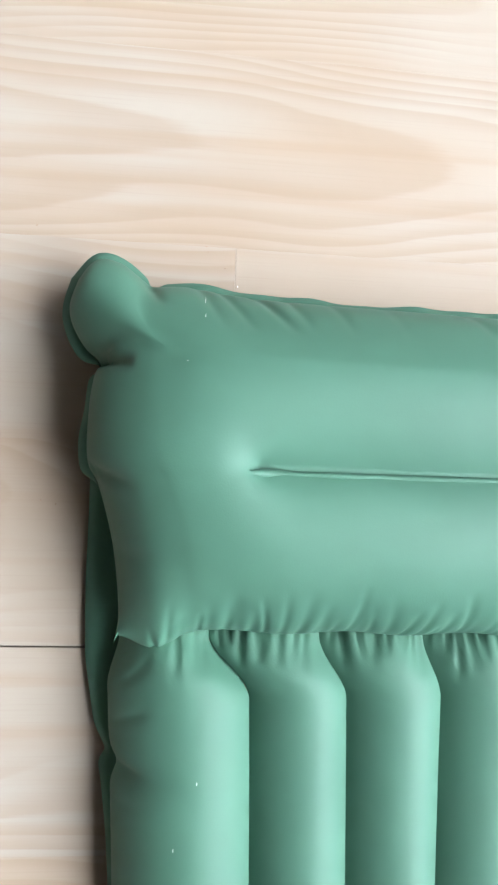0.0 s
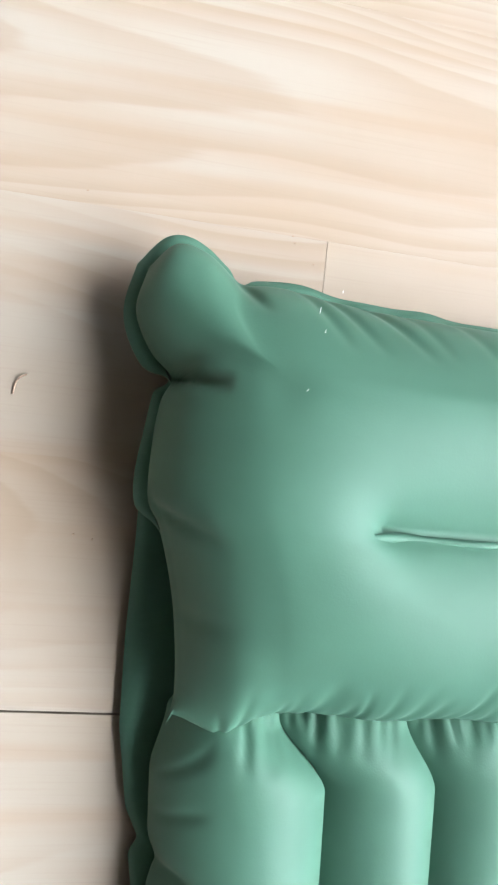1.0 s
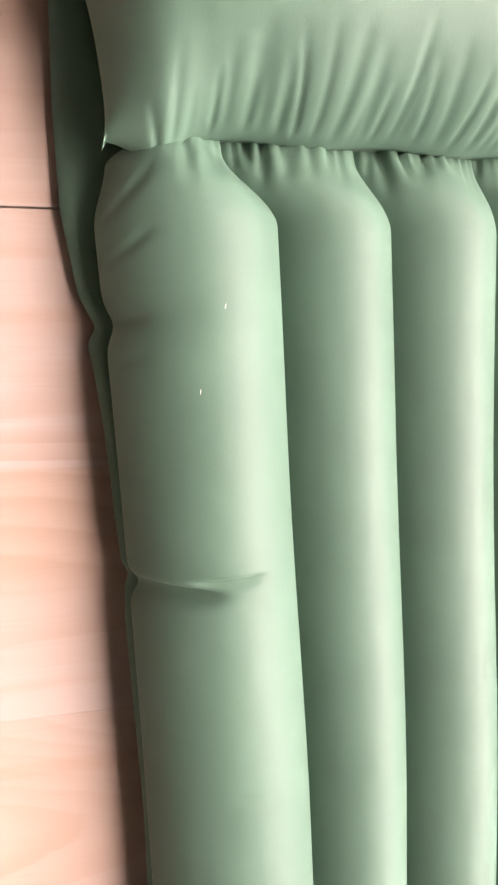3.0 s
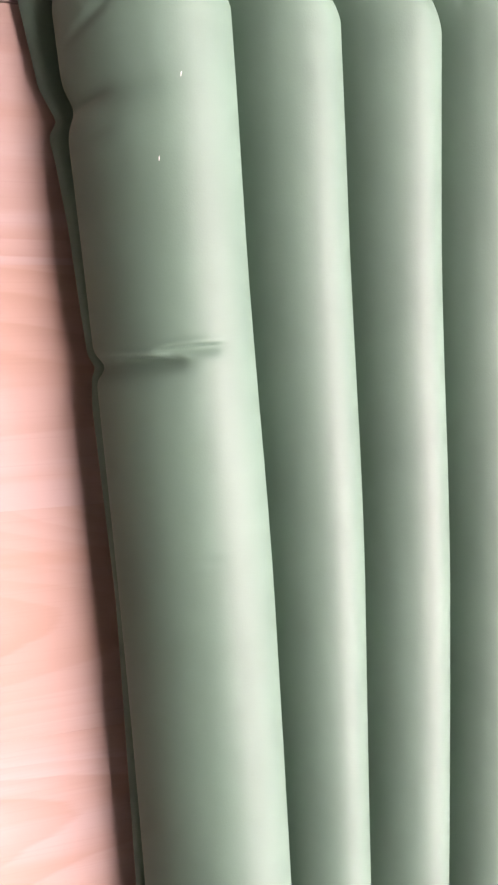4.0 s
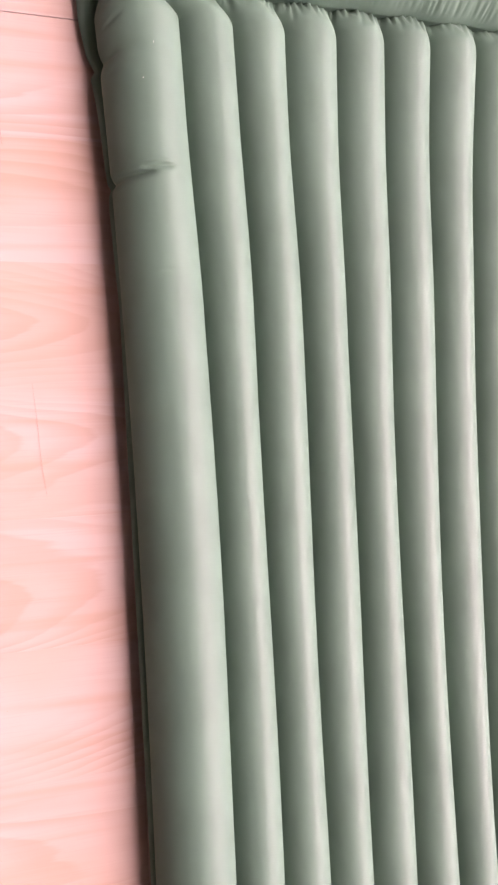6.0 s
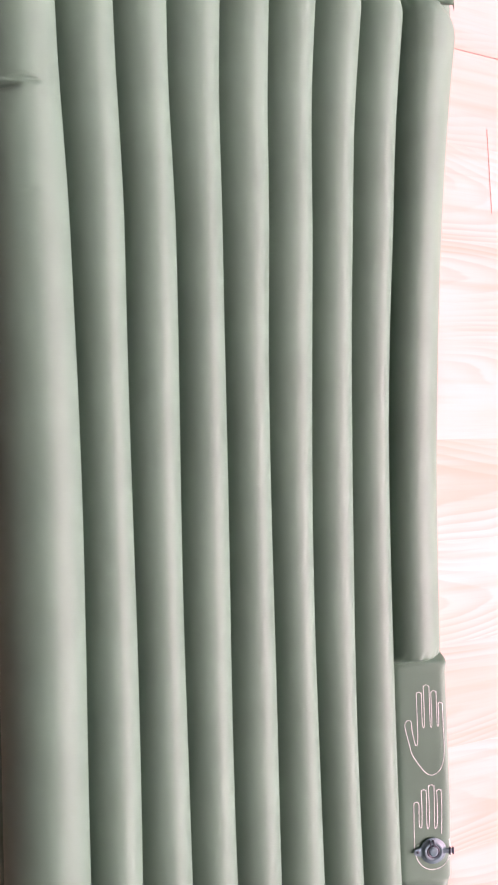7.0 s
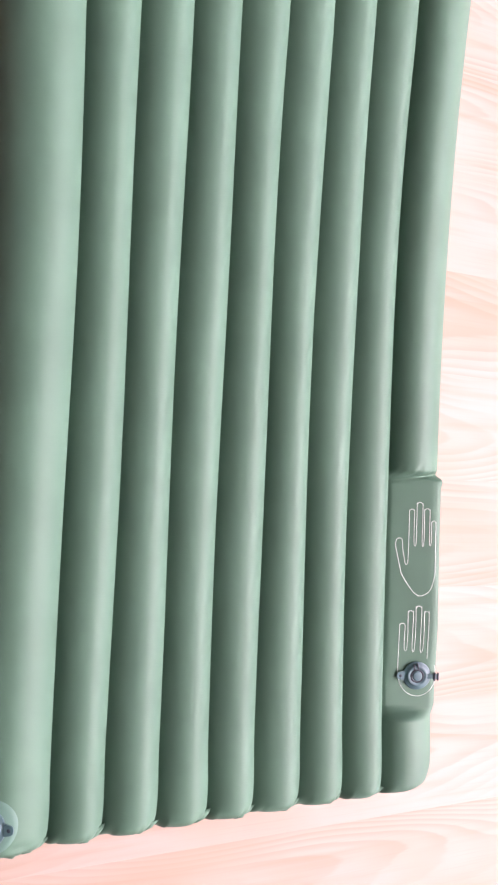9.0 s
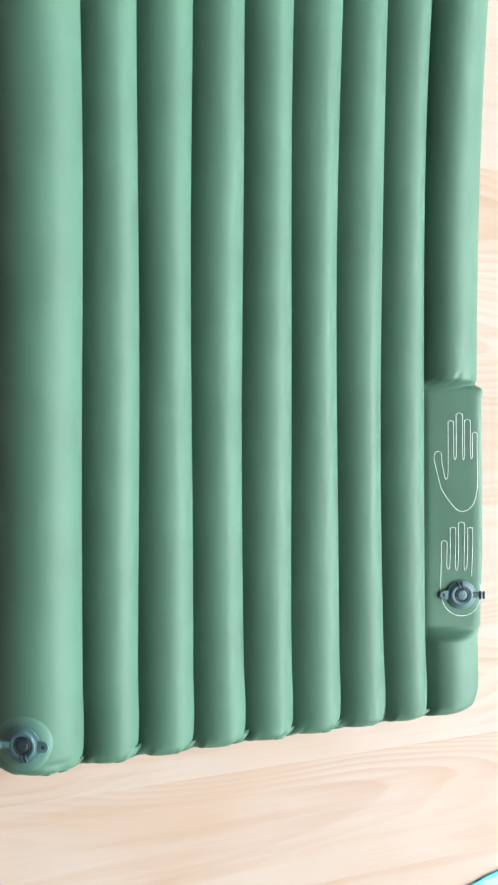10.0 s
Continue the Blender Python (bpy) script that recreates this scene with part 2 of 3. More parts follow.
def gathers(x0, x1, step, long, width):
    """Random gathers along a joint: place, width, length, lean, strength."""
    out, x = [], x0
    while x < x1:
        out.append((x, width * rng.uniform(0.7, 1.4), long * rng.uniform(0.45, 1.25), rng.uniform(-0.30, 0.12), rng.uniform(0.35, 1.0)))
        x += step * rng.uniform(0.6, 1.5)
    return out


TUBE_GATHERS = gathers(-0.02, 0.76, 0.0100, 0.034, 0.0032)
PILLOW_GATHERS = gathers(-0.03, 0.74, 0.0105, 0.044, 0.0026)


def gather_depth(x, s, rows):
    """Valleys that fade away with the distance s from the joint."""
    z = np.zeros(np.broadcast(x, s).shape)
    for gx, w, length, lean, a in rows:
        z = z + a * gauss(x - gx - lean * s, w * (1 + s / 0.06)) * np.clip(1 - s / length, 0, 1) ** 1.2
    return z


def mid_z(k, u):
    """Height at which the upper and lower skins of tube k meet: low along the sides, high where two tubes press together."""
    side = 0.034 if k in (0, N_TUBES - 1) else 0.0535
    u = np.asarray(u, float)
    if k == 0:
        return side + (0.0535 - side) * smooth01((u + 1) / 2)
    if k == N_TUBES - 1:
        return side + (0.0535 - side) * smooth01((1 - u) / 2)
    return side + 0.0 * u


def tube_top(k, u, y):
    """Height of the upper skin of tube k (0..8) at u (-1..1 across) and y along."""
    outer = k in (0, N_TUBES - 1)
    d_foot, d_head = y + 0.006, YJ + 0.012 - y
    foot = np.sqrt(np.clip(1 - (1 - np.clip(d_foot / 0.026, 0, 1)) ** 2, 0, 1))
    head = 0.45 + 0.55 * np.sqrt(np.clip(1 - (1 - np.clip(d_head / 0.075, 0, 1)) ** 2, 0, 1))
    h = (0.046 if outer else 0.0275) + 0.0012 * np.sin(y * 5 + k)
    lean = 0.22
    skew = np.where(u < lean, (lean - u) / (1 + lean), (u - lean) / (1 - lean))
    drop = np.where((u > lean) & (k < N_TUBES - 1), 0.70, 1.0)
    arc = np.clip(1 - drop * skew ** 2.0, 0, 1)
    round_side = np.clip(1 - np.abs(u) ** 2.0, 0, 1) ** 0.70
    prof = arc ** 0.92
    if outer:
        plain = np.clip(1 - (0.80 if k == 0 else 1.0) * np.abs(u) ** 2.0, 0, 1) ** 0.85
        prof = np.where((u < 0) == (k == 0), round_side, plain)
    if k == N_TUBES - 1:
        pad = (0.32 + 0.68 * smooth01((y - 0.118) / 0.02)) * smooth01((0.522 - y) / 0.02)
        line = gauss(y - 0.511 - 0.006 * u, 0.0045) + 0.25 * gauss(y - 0.130 - 0.004 * u, 0.003)
        h = h - 0.016 * line
        flat = np.clip(1 - np.abs(u) ** 7.0, 0, 1) ** 0.5
        pad_z = 0.034 + (0.010 + (0.0150 + 0.0060 * smooth01((y - 0.13) / 0.15)) * (u + 1) - 0.002 * gauss(u + 0.80, 0.06)) * flat
        pad_z = pad_z * (0.30 + 0.70 * foot)
        puck = gather_depth(u * 0.05 + 0.64, np.abs(y - 0.512), PAD_GATHERS) * (y > 0.512)
        h = h - 0.007 * puck
    z = mid_z(k, u) * (0.30 + 0.70 * foot) * (0.8 + 0.2 * smooth01(d_head / 0.05)) + h * prof * foot * head
    if k == N_TUBES - 1:
        z = z * (1 - pad) + pad_z * pad - 0.005 * line * np.clip(1 - u**6, 0, 1)
    if k == 0:
        # two overlapping creases and lesser ones along the outer side
        z = z - 0.008 * fold(y - 1.393 + 0.004 * u, 0.0016, 0.007) * smooth01((0.10 - u) / 0.5) * prof
        z = z + 0.0018 * gauss(y - 1.398 + 0.003 * u, 0.0030) * smooth01((0.15 - u) / 0.4) * prof
        z = z - 0.0045 * fold(y - 1.4015 - 0.004 * u, 0.0014, 0.006) * smooth01((u + 0.40) / 0.25) * smooth01((0.62 - u) / 0.35)
        z = z + 0.0012 * gauss(y - 1.4055 - 0.004 * u, 0.0030) * smooth01((u + 0.40) / 0.25) * smooth01((0.62 - u) / 0.35)
        z = z - 0.008 * gauss(y - 1.576 - 0.006 * (u + 1), 0.0045) * smooth01((-0.55 - u) / 0.3) * prof
        z = z - 0.0035 * gauss(y - 1.612 - 0.035 * (u + 1), 0.004) * smooth01((-0.30 - u) / 0.3) * prof
        z = z - 0.0025 * gauss(y - 1.545 - 0.02 * (u + 1), 0.0045) * smooth01((-0.45 - u) / 0.3) * prof
        z = z - 0.003 * gauss(y - 1.640 - 0.05 * (u + 1), 0.004) * smooth01((-0.2 - u) / 0.3) * prof
        z = z - 0.0009 * gauss(y - 1.247 - 0.004 * u, 0.004) * gauss(u - 0.1, 0.18)
        z = z - 0.004 * gauss(y - 0.020, 0.004) * gauss(u - 0.45, 0.2)
    return z


PAD_GATHERS = [(0.60 + i * 0.0125 + 0.002 * math.sin(i * 5), 0.0022, 0.024, 0.4, 0.6 + 0.4 * math.cos(i * 3)) for i in range(7)]


def row_places(k):
    """Rows along a tube, closer together where it folds."""
    marks = [-0.006]
    while marks[-1] < YJ + 0.02:
        y = marks[-1]
        step = 0.014
        if y < 0.06 or y > YJ - 0.11:
            step = 0.0028
        if k == 0 and 1.380 < y < 1.412:
            step = 0.0010
        elif k == 0 and (1.36 < y < 1.43 or 1.5 < y < 1.7 or 1.22 < y < 1.27):
            step = 0.0016
        if k == N_TUBES - 1 and (0.10 < y < 0.16 or 0.48 < y < 0.56):
            step = 0.002
        marks.append(y + step)
    return np.array(marks)


def tube_mesh(k):
    ys = row_places(k)
    n_top, n_low = 44, 12
    us = -np.cos(np.linspace(0, np.pi, n_top + 1))
    xl, xr = weld_x(k, ys), weld_x(k + 1, ys)
    Y, U = np.meshgrid(ys, us, indexing="ij")
    X = (xl[:, None] + xr[:, None]) / 2 + U * (xr - xl)[:, None] / 2
    Z = tube_top(k, U, Y)
    s = np.clip(YJ - Y, 0, 1)
    Z = Z - 0.0085 * gather_depth(X, s, TUBE_GATHERS) * np.clip(1 - U**4, 0, 1)
    # small tucks where the welds end at the foot
    Z = Z + 0.0042 * np.clip(1 - (Y + 0.006) / 0.03, 0, 1) * np.sin(U * 9 + k * 1.7) * (np.abs(U) > 0.45) * np.clip((Y + 0.006) / 0.006, 0, 1)
    ul = np.cos(np.linspace(0, np.pi, n_low + 1))[1:-1]
    Yl, Ul = np.meshgrid(ys, ul, indexing="ij")
    Xl = (xl[:, None] + xr[:, None]) / 2 + Ul * (xr - xl)[:, None] / 2
    foot = np.sqrt(np.clip(1 - (1 - np.clip((Yl + 0.006) / 0.026, 0, 1)) ** 2, 0, 1))
    zc = mid_z(k, Ul) * (0.30 + 0.70 * foot)
    Zl = zc - (zc - 0.003) * np.clip(1 - np.abs(Ul) ** 2.6, 0, 1) ** 0.5 * (0.25 + 0.75 * foot)
    V = np.stack([np.hstack([X, Xl]), np.hstack([Y, Yl]), np.hstack([Z, Zl])], -1)
    rows, cols = V.shape[:2]
    faces = grid_faces(rows, cols, True)
    faces += [tuple(range(cols))[::-1], tuple((rows - 1) * cols + c for c in range(cols))]
    return V.reshape(-1, 3), faces


mattress = tagged(empty("air_mattress", (MID, 0.85, 0)), "green inflated camping air mattress with built-in pillow on wooden floor", "air mattress")
mattress_at = Vector((MID, 0.85, 0))


def under(ob, parent=mattress):
    """Puts a part built in room places under its thing, where it stands."""
    ob.parent = parent
    ob.matrix_parent_inverse = Matrix.Translation(-mattress_at) if parent is mattress else Matrix.Identity(4)
    return ob


for k in range(N_TUBES):
    v, f = tube_mesh(k)
    under(mesh_object("air_tube", v, f, GREEN))


# pillow: a skin blown up over its outline, held down along a weld in its middle
LEFT = [(-0.066, YJ - 0.010), (-0.063, 1.712), (-0.070, 1.768), (-0.084, 1.818), (-0.094, 1.838), (-0.0945, 1.880), (-0.0915, 1.906), (-0.086, 1.921),
        (-0.102, 1.937), (-0.1145, 1.964), (-0.1085, 1.994)]
TOP = [(-0.1085, 1.994), (-0.092, 2.0115), (-0.072, 2.009), (-0.053, 1.996), (-0.043, 1.990), (-0.015, 1.991), (0.05, 1.984), (0.17, 1.981), (MID, 1.978)]


def mirrored(knots):
    return [(2 * MID - x, y) for x, y in knots]


def pillow_shape(nu=380, nv=84):
    left = curve_through(LEFT, nv)
    right = curve_through(mirrored(LEFT), nv)
    top = curve_through(TOP + mirrored(TOP)[::-1][1:], nu)
    bx = np.linspace(left[0, 0], right[0, 0], nu)
    by = YJ - 0.004 + 0.006 * np.sin(np.clip((bx + 0.05) / 0.05, 0, 1) * np.pi / 2) + 0.0015 * np.sin(bx * 60)
    by = by - 0.012 * gauss(bx + 0.03, 0.018)
    bottom = np.stack([bx, by], -1)
    bottom[0], bottom[-1] = left[0], right[0]
    return left, right, top, bottom


def coons(left, right, top, bottom):
    nv, nu = len(left), len(top)
    u, v = np.linspace(0, 1, nu)[None, :, None], np.linspace(0, 1, nv)[:, None, None]
    ruled = (1 - v) * bottom[None] + v * top[None] + (1 - u) * left[:, None] + u * right[:, None]
    return ruled - ((1 - u) * (1 - v) * bottom[0] + u * (1 - v) * bottom[-1] + (1 - u) * v * top[0] + u * v * top[-1])


def blown(nu, nv, du, dv, weld):
    """Membrane over a rectangle under even pressure; weld: (row, first col, last col, height)."""
    phi = np.zeros((nv, nu))
    v = np.linspace(0, 1, nv)[:, None]
    phi[:] = 2 * v * (1 - v) * 0.01
    a, b = 1 / du**2, 1 / dv**2
    r, c0, c1, level = weld
    for _ in range(3200):
        inner = (a * (phi[1:-1, :-2] + phi[1:-1, 2:]) + b * (phi[:-2, 1:-1] + phi[2:, 1:-1]) + 1.0) / (2 * a + 2 * b)
        phi[1:-1, 1:-1] = inner
        phi[r, c0:c1] = level
        phi[0] = phi[-1] = 0
        phi[:, 0] = phi[:, -1] = 0
    return phi


def sample(a, r, c):
    """Bilinear look-up in a grid."""
    r0, c0 = np.clip(np.floor(r).astype(int), 0, a.shape[0] - 2), np.clip(np.floor(c).astype(int), 0, a.shape[1] - 2)
    fr, fc = r - r0, c - c0
    if a.ndim == 3:
        fr, fc = fr[..., None], fc[..., None]
    return (a[r0, c0] * (1 - fr) + a[r0 + 1, c0] * fr) * (1 - fc) + (a[r0, c0 + 1] * (1 - fr) + a[r0 + 1, c0 + 1] * fr) * fc


PZ, PTOP = 0.061, 0.095
nu, nv = 300, 72
P_LEFT, P_RIGHT, P_TOP, P_BOTTOM = pillow_shape(nu, nv)
P_XY = coons(P_LEFT, P_RIGHT, P_TOP, P_BOTTOM)
phi = blown(nu, nv, 0.86 / nu, 0.30 / nv, (int(nv * 0.475), int(nu * 0.163), int(nu * 0.837), 0.0031))
phi = np.sqrt(np.maximum(phi, 0) / phi.max())
phi2 = phi**2


def pillow_mesh():
    mu, mv = 460, 120
    cu = (0.5 - 0.5 * np.cos(np.linspace(0, np.pi, mu))) * 0.5 + 0.5 * np.linspace(0, 1, mu)
    cv = (0.5 - 0.5 * np.cos(np.linspace(0, np.pi, mv))) * 0.7 + 0.3 * np.linspace(0, 1, mv)
    R, C = np.meshgrid(cv * (nv - 1), cu * (nu - 1), indexing="ij")
    xy = sample(P_XY, R, C)
    h = np.sqrt(np.maximum(sample(phi2, R, C), 0))
    x, y = xy[..., 0], xy[..., 1]
    s = cv[:, None] * 0.29 * np.ones_like(x)
    h = h ** 1.18
    z = PZ + PTOP * h
    z = z - 0.0065 * gather_depth(x, s, PILLOW_GATHERS) * np.clip(s / 0.006, 0, 1)
    # tucks at the far edge and at the ears
    e = np.clip(2.0 - y, 0, 1)
    for gx, lean, a in ((-0.012, 0.5, 0.004), (0.004, 0.6, 0.005), (0.030, 0.7, 0.006), (0.062, 0.4, 0.003), (0.10, 0.3, 0.003), (0.15, 0.2, 0.002), (0.22, 0.3, 0.003)):
        z = z - 1.7 * a * gauss(x - gx - lean * e, 0.005) * np.clip(1 - e / 0.06, 0, 1) * np.clip(h * 4, 0, 1)
    for side in (1, -1):
        xx = x if side == 1 else 2 * MID - x
        z = z - 0.046 * gauss(y - 1.9205 + 0.14 * (xx + 0.086), 0.0038) * np.clip(1 - (xx + 0.092) / 0.040, 0, 1) * np.clip(h * 2.5, 0, 1)
        z = z - 0.014 * gauss(y - 1.836 + 0.35 * (xx + 0.094), 0.004) * np.clip(1 - (xx + 0.094) / 0.05, 0, 1) * np.clip(h * 3, 0, 1)
        z = z - 0.005 * gauss(y - 1.765 - 0.1 * (xx + 0.07), 0.006) * np.clip(1 - (xx + 0.075) / 0.05, 0, 1) * np.clip(h * 3, 0, 1)
        z = z - 0.010 * gauss((xx + 0.047) - 0.6 * (1.986 - y), 0.005) * np.clip(1 - (1.99 - y) / 0.028, 0, 1) * np.clip(h * 3, 0, 1)
    verts = [np.stack([x, y, z], -1).reshape(-1, 3)]
    hl = h[::4, ::4]
    zl = PZ - (PZ - 0.004) * np.clip(hl * 1.6, 0, 1)
    verts.append(np.stack([x[::4, ::4], y[::4, ::4], zl], -1).reshape(-1, 3))
    faces = grid_faces(mv, mu)
    n0, (br, bc) = mv * mu, hl.shape
    faces += [tuple(n0 + i for i in f[::-1]) for f in grid_faces(br, bc)]
    return np.vstack(verts), faces


pv, pf = pillow_mesh()
pillow = under(mesh_object("pillow", pv, pf, GREEN))


def pillow_z(x, y):
    d = (pv[: 460 * 120, 0] - x) ** 2 + (pv[: 460 * 120, 1] - y) ** 2
    return pv[int(np.argmin(d)), 2]


def strip(name, inner, outer, zi, zo, label=""):
    """A thin welded edge between two lines, bowed a little, 1.5 mm thick."""
    inner, outer = np.asarray(inner), np.asarray(outer)
    zi, zo = np.broadcast_to(zi, len(inner)), np.broadcast_to(zo, len(inner))
    cols = []
    for s in (0.0, 0.35, 0.7, 1.0):
        p = inner * (1 - s) + outer * s
        cols.append(np.column_stack([p, zi * (1 - s) + zo * s + 0.003 * math.sin(math.pi * s)]))
    for s in (1.0, 0.7, 0.35, 0.0):
        p = inner * (1 - s) + outer * s
        cols.append(np.column_stack([p, zi * (1 - s) + zo * s + 0.003 * math.sin(math.pi * s) - 0.0015]))
    V = np.stack(cols, 1)
    return under(mesh_object(name, V.reshape(-1, 3), grid_faces(len(inner), 8, True), GREEN, label=label))


def side_strip(side):
    ys = np.concatenate([np.arange(-0.004, 1.34, 0.02), np.arange(1.34, 1.845, 0.004)])
    inner = np.where(ys < 1.69, weld_x(0, np.minimum(ys, 1.69)), np.interp(ys, [1.69, 1.716, 1.768, 1.818, 1.838, 1.85], [-0.053, -0.060, -0.071, -0.085, -0.095, -0.095])) + 0.012
    # narrow along the tube, bowing out where pillow and tube draw in
    edge = np.interp(ys, [0, 0.45, 0.95, 1.20, 1.36, 1.384, 1.391, 1.40, 1.43, 1.50, 1.545, 1.566, 1.576, 1.60, 1.66, 1.73, 1.80, 1.836, 1.85],
                     [-0.038, -0.042, -0.0485, -0.0515, -0.061, -0.060, -0.056, -0.062, -0.065, -0.071, -0.077, -0.081, -0.074, -0.086, -0.0965, -0.099, -0.0985, -0.099, -0.098])
    edge = np.convolve(np.r_[[edge[0]] * 1, edge, [edge[-1]] * 1], [0.2, 0.6, 0.2], "valid")
    if side < 0:
        half = weld_x(N_TUBES, np.minimum(ys, 1.69))
        inner = np.where(ys < 1.69, half, 2 * MID - inner + 0.012) - 0.012
        edge = np.where(ys < 1.44, half + 0.004, 2 * MID - edge)
        edge = np.convolve(np.r_[[edge[0]] * 4, edge, [edge[-1]] * 4], np.ones(9) / 9, "valid")
    bow = np.clip((np.abs(edge - inner) - 0.016) / 0.025, 0, 1)
    strip("welded_edge", np.column_stack([inner, ys]), np.column_stack([edge, ys]), 0.016 - 0.004 * bow, 0.013 - 0.003 * bow)


side_strip(1)
side_strip(-1)


def rim_strip():
    line = np.vstack([curve_through(LEFT, 160)[62:], curve_through(TOP + mirrored(TOP)[::-1][1:], 420)[1:-1], curve_through(mirrored(LEFT), 160)[62:][::-1]])
    tang = np.gradient(line, axis=0)
    tang /= np.linalg.norm(tang, axis=1)[:, None]
    out = np.column_stack([-tang[:, 1], tang[:, 0]])
    for axis in (0, 1):
        out[:, axis] = np.convolve(np.r_[[out[0, axis]] * 6, out[:, axis], [out[-1, axis]] * 6], np.ones(13) / 13, "valid")
    out /= np.linalg.norm(out, axis=1)[:, None]
    s = np.arange(len(line))
    w = 0.0085 + 0.0022 * np.sin(s * 0.11) * np.sin(s * 0.037)
    notch = gauss(line[:, 1] - 1.921, 0.007) * (np.minimum(line[:, 0], 2 * MID - line[:, 0]) < -0.07)
    dip = gauss(np.minimum(line[:, 0], 2 * MID - line[:, 0]) + 0.046, 0.006) * (line[:, 1] > 1.96)
    w = w * (1 - 0.8 * notch) * (1 - 0.8 * dip)
    ends = smooth01(np.minimum(s, len(line) - 1 - s) / 14.0)
    w = w * ends
    strip("welded_edge", line - out * 0.012, line + out * w[:, None], 0.053, 0.049 + 0.002 * np.sin(s * 0.3))


rim_strip()
_fx = np.linspace(weld_x(0, 0.0) + 0.02, weld_x(9, 0.0) - 0.03, 220)
_fy = -0.015 + 0.0015 * np.sin(_fx * 80) + 0.012 * smooth01((_fx - 0.53) / 0.14)
strip("welded_edge", np.column_stack([_fx, np.full_like(_fx, 0.012)]), np.column_stack([_fx, _fy - 0.003]), 0.022, 0.012 + 0.002 * np.sin(_fx * 150))

# raised weld bar along the middle of the pillow
WELD_Y = 1.8335
_wx = np.linspace(0.036, 2 * MID - 0.036, 160)


def ribbon(name, pts, width, lift, mat, parent, closed=False, thick=0.0006):
    """A narrow flat band along places on a surface."""
    p = np.asarray(pts, float)
    nxt, prv = np.roll(p, -1, 0), np.roll(p, 1, 0)
    if not closed:
        nxt[-1], prv[0] = p[-1], p[0]
    tang = nxt - prv
    tang /= np.linalg.norm(tang[:, :2], axis=1)[:, None] + 1e-9
    side = np.column_stack([-tang[:, 1], tang[:, 0], np.zeros(len(p))])
    up = np.array([0, 0, 1.0])
    w = np.broadcast_to(width, len(p))[:, None] / 2
    ring = np.stack([p - side * w + up * lift, p + up * (lift + thick), p + side * w + up * lift, p - up * 0.001], 1)
    rows = len(p)
    faces = grid_faces(rows, 4, True)
    if closed:
        faces += [((rows - 1) * 4 + c, (rows - 1) * 4 + (c + 1) % 4, (c + 1) % 4, c) for c in range(4)]
    ob = mesh_object(name, ring.reshape(-1, 3), faces, mat)
    return under(ob, parent)


_wz = np.array([pillow_z(x, WELD_Y) for x in _wx[:40]])
_wz = np.r_[_wz, np.full(len(_wx) - 80, _wz[-8:].mean()), _wz[::-1]]
_wz = np.convolve(np.r_[[_wz[0]] * 3, _wz, [_wz[-1]] * 3], np.ones(7) / 7, "valid")
_ww = 0.0055 + 0.003 * gauss(_wx - 0.053, 0.012) + 0.003 * gauss(2 * MID - _wx - 0.053, 0.012)
ribbon("weld_bar", np.column_stack([_wx, np.full_like(_wx, WELD_Y), _wz]), _ww, 0.0005, GREEN, mattress, thick=0.0006)


def tube9_z(x, y):
    xl, xr = weld_x(8, y), weld_x(9, y)
    return float(tube_top(8, np.array((x - (xl + xr) / 2) / ((xr - xl) / 2)), np.array(y)))


def tube1_z(x, y):
    xl, xr = weld_x(0, y), weld_x(1, y)
    return float(tube_top(0, np.array((x - (xl + xr) / 2) / ((xr - xl) / 2)), np.array(y)))


# printed pump marks: five-lobed and four-lobed outlines
def lobed(base, lobes, y_floor):
    """A line that runs up and down round upright lobes: (left, right, valley y, top y)."""
    pts = [base[0]]
    for xa, xb, yv, yt in lobes:
        r = (xb - xa) / 2
        pts.append((xa, yv))
        pts += [((xa + xb) / 2 - r * math.cos(a), yt - r + r * math.sin(a)) for a in np.linspace(0, math.pi, 9)]
        pts.append((xb, yv))
    return pts + list(base[1:])


MARK_A = lobed([(0.606, 0.352), (0.594, 0.378)], [(0.594, 0.6075, 0.395, 0.410)], 0) [:-1]
MARK_A += [(0.6095, 0.385), (0.614, 0.368), (0.6185, 0.372)]
MARK_A += lobed([(0.6190, 0.385)], [(0.6195, 0.6300, 0.404, 0.458), (0.6345, 0.6465, 0.404, 0.470), (0.6500, 0.6610, 0.404, 0.460), (0.6645, 0.6740, 0.404, 0.440)], 0)[1:]
MARK_A += [(0.6745, 0.375), (0.6735, 0.350), (0.666, 0.328), (0.651, 0.3175), (0.636, 0.319), (0.620, 0.334)]
MARK_B = lobed([(0.6060, 0.190)], [(0.6060, 0.6170, 0.232, 0.271), (0.6225, 0.6330, 0.232, 0.292), (0.6380, 0.6495, 0.232, 0.300), (0.6550, 0.6645, 0.232, 0.292)], 0)
MARK_B += [(0.6650, 0.215)]
for mark, closed in ((MARK_A, True), (MARK_B, False)):
    line = curve_through(mark + ([mark[0]] if closed else []), 760)
    ribbon("pump_mark", [(x, y, tube9_z(x, y)) for x, y in np.column_stack([0.675 - 0.76 * (0.676 - line[:, 0]), line[:, 1]])], 0.0010, 0.0003, PRINT, mattress, thick=0.0002)
_c = [(0.654 + 0.0305 * math.cos(a), 0.187 + 0.034 * math.sin(a)) for a in np.linspace(math.pi * 0.97, 2 * math.pi + 0.5, 60)]
ribbon("pump_mark", [(x, y, tube9_z(min(x, 0.69), y)) for x, y in _c], 0.0010, 0.0004, PRINT, mattress, thick=0.0003)


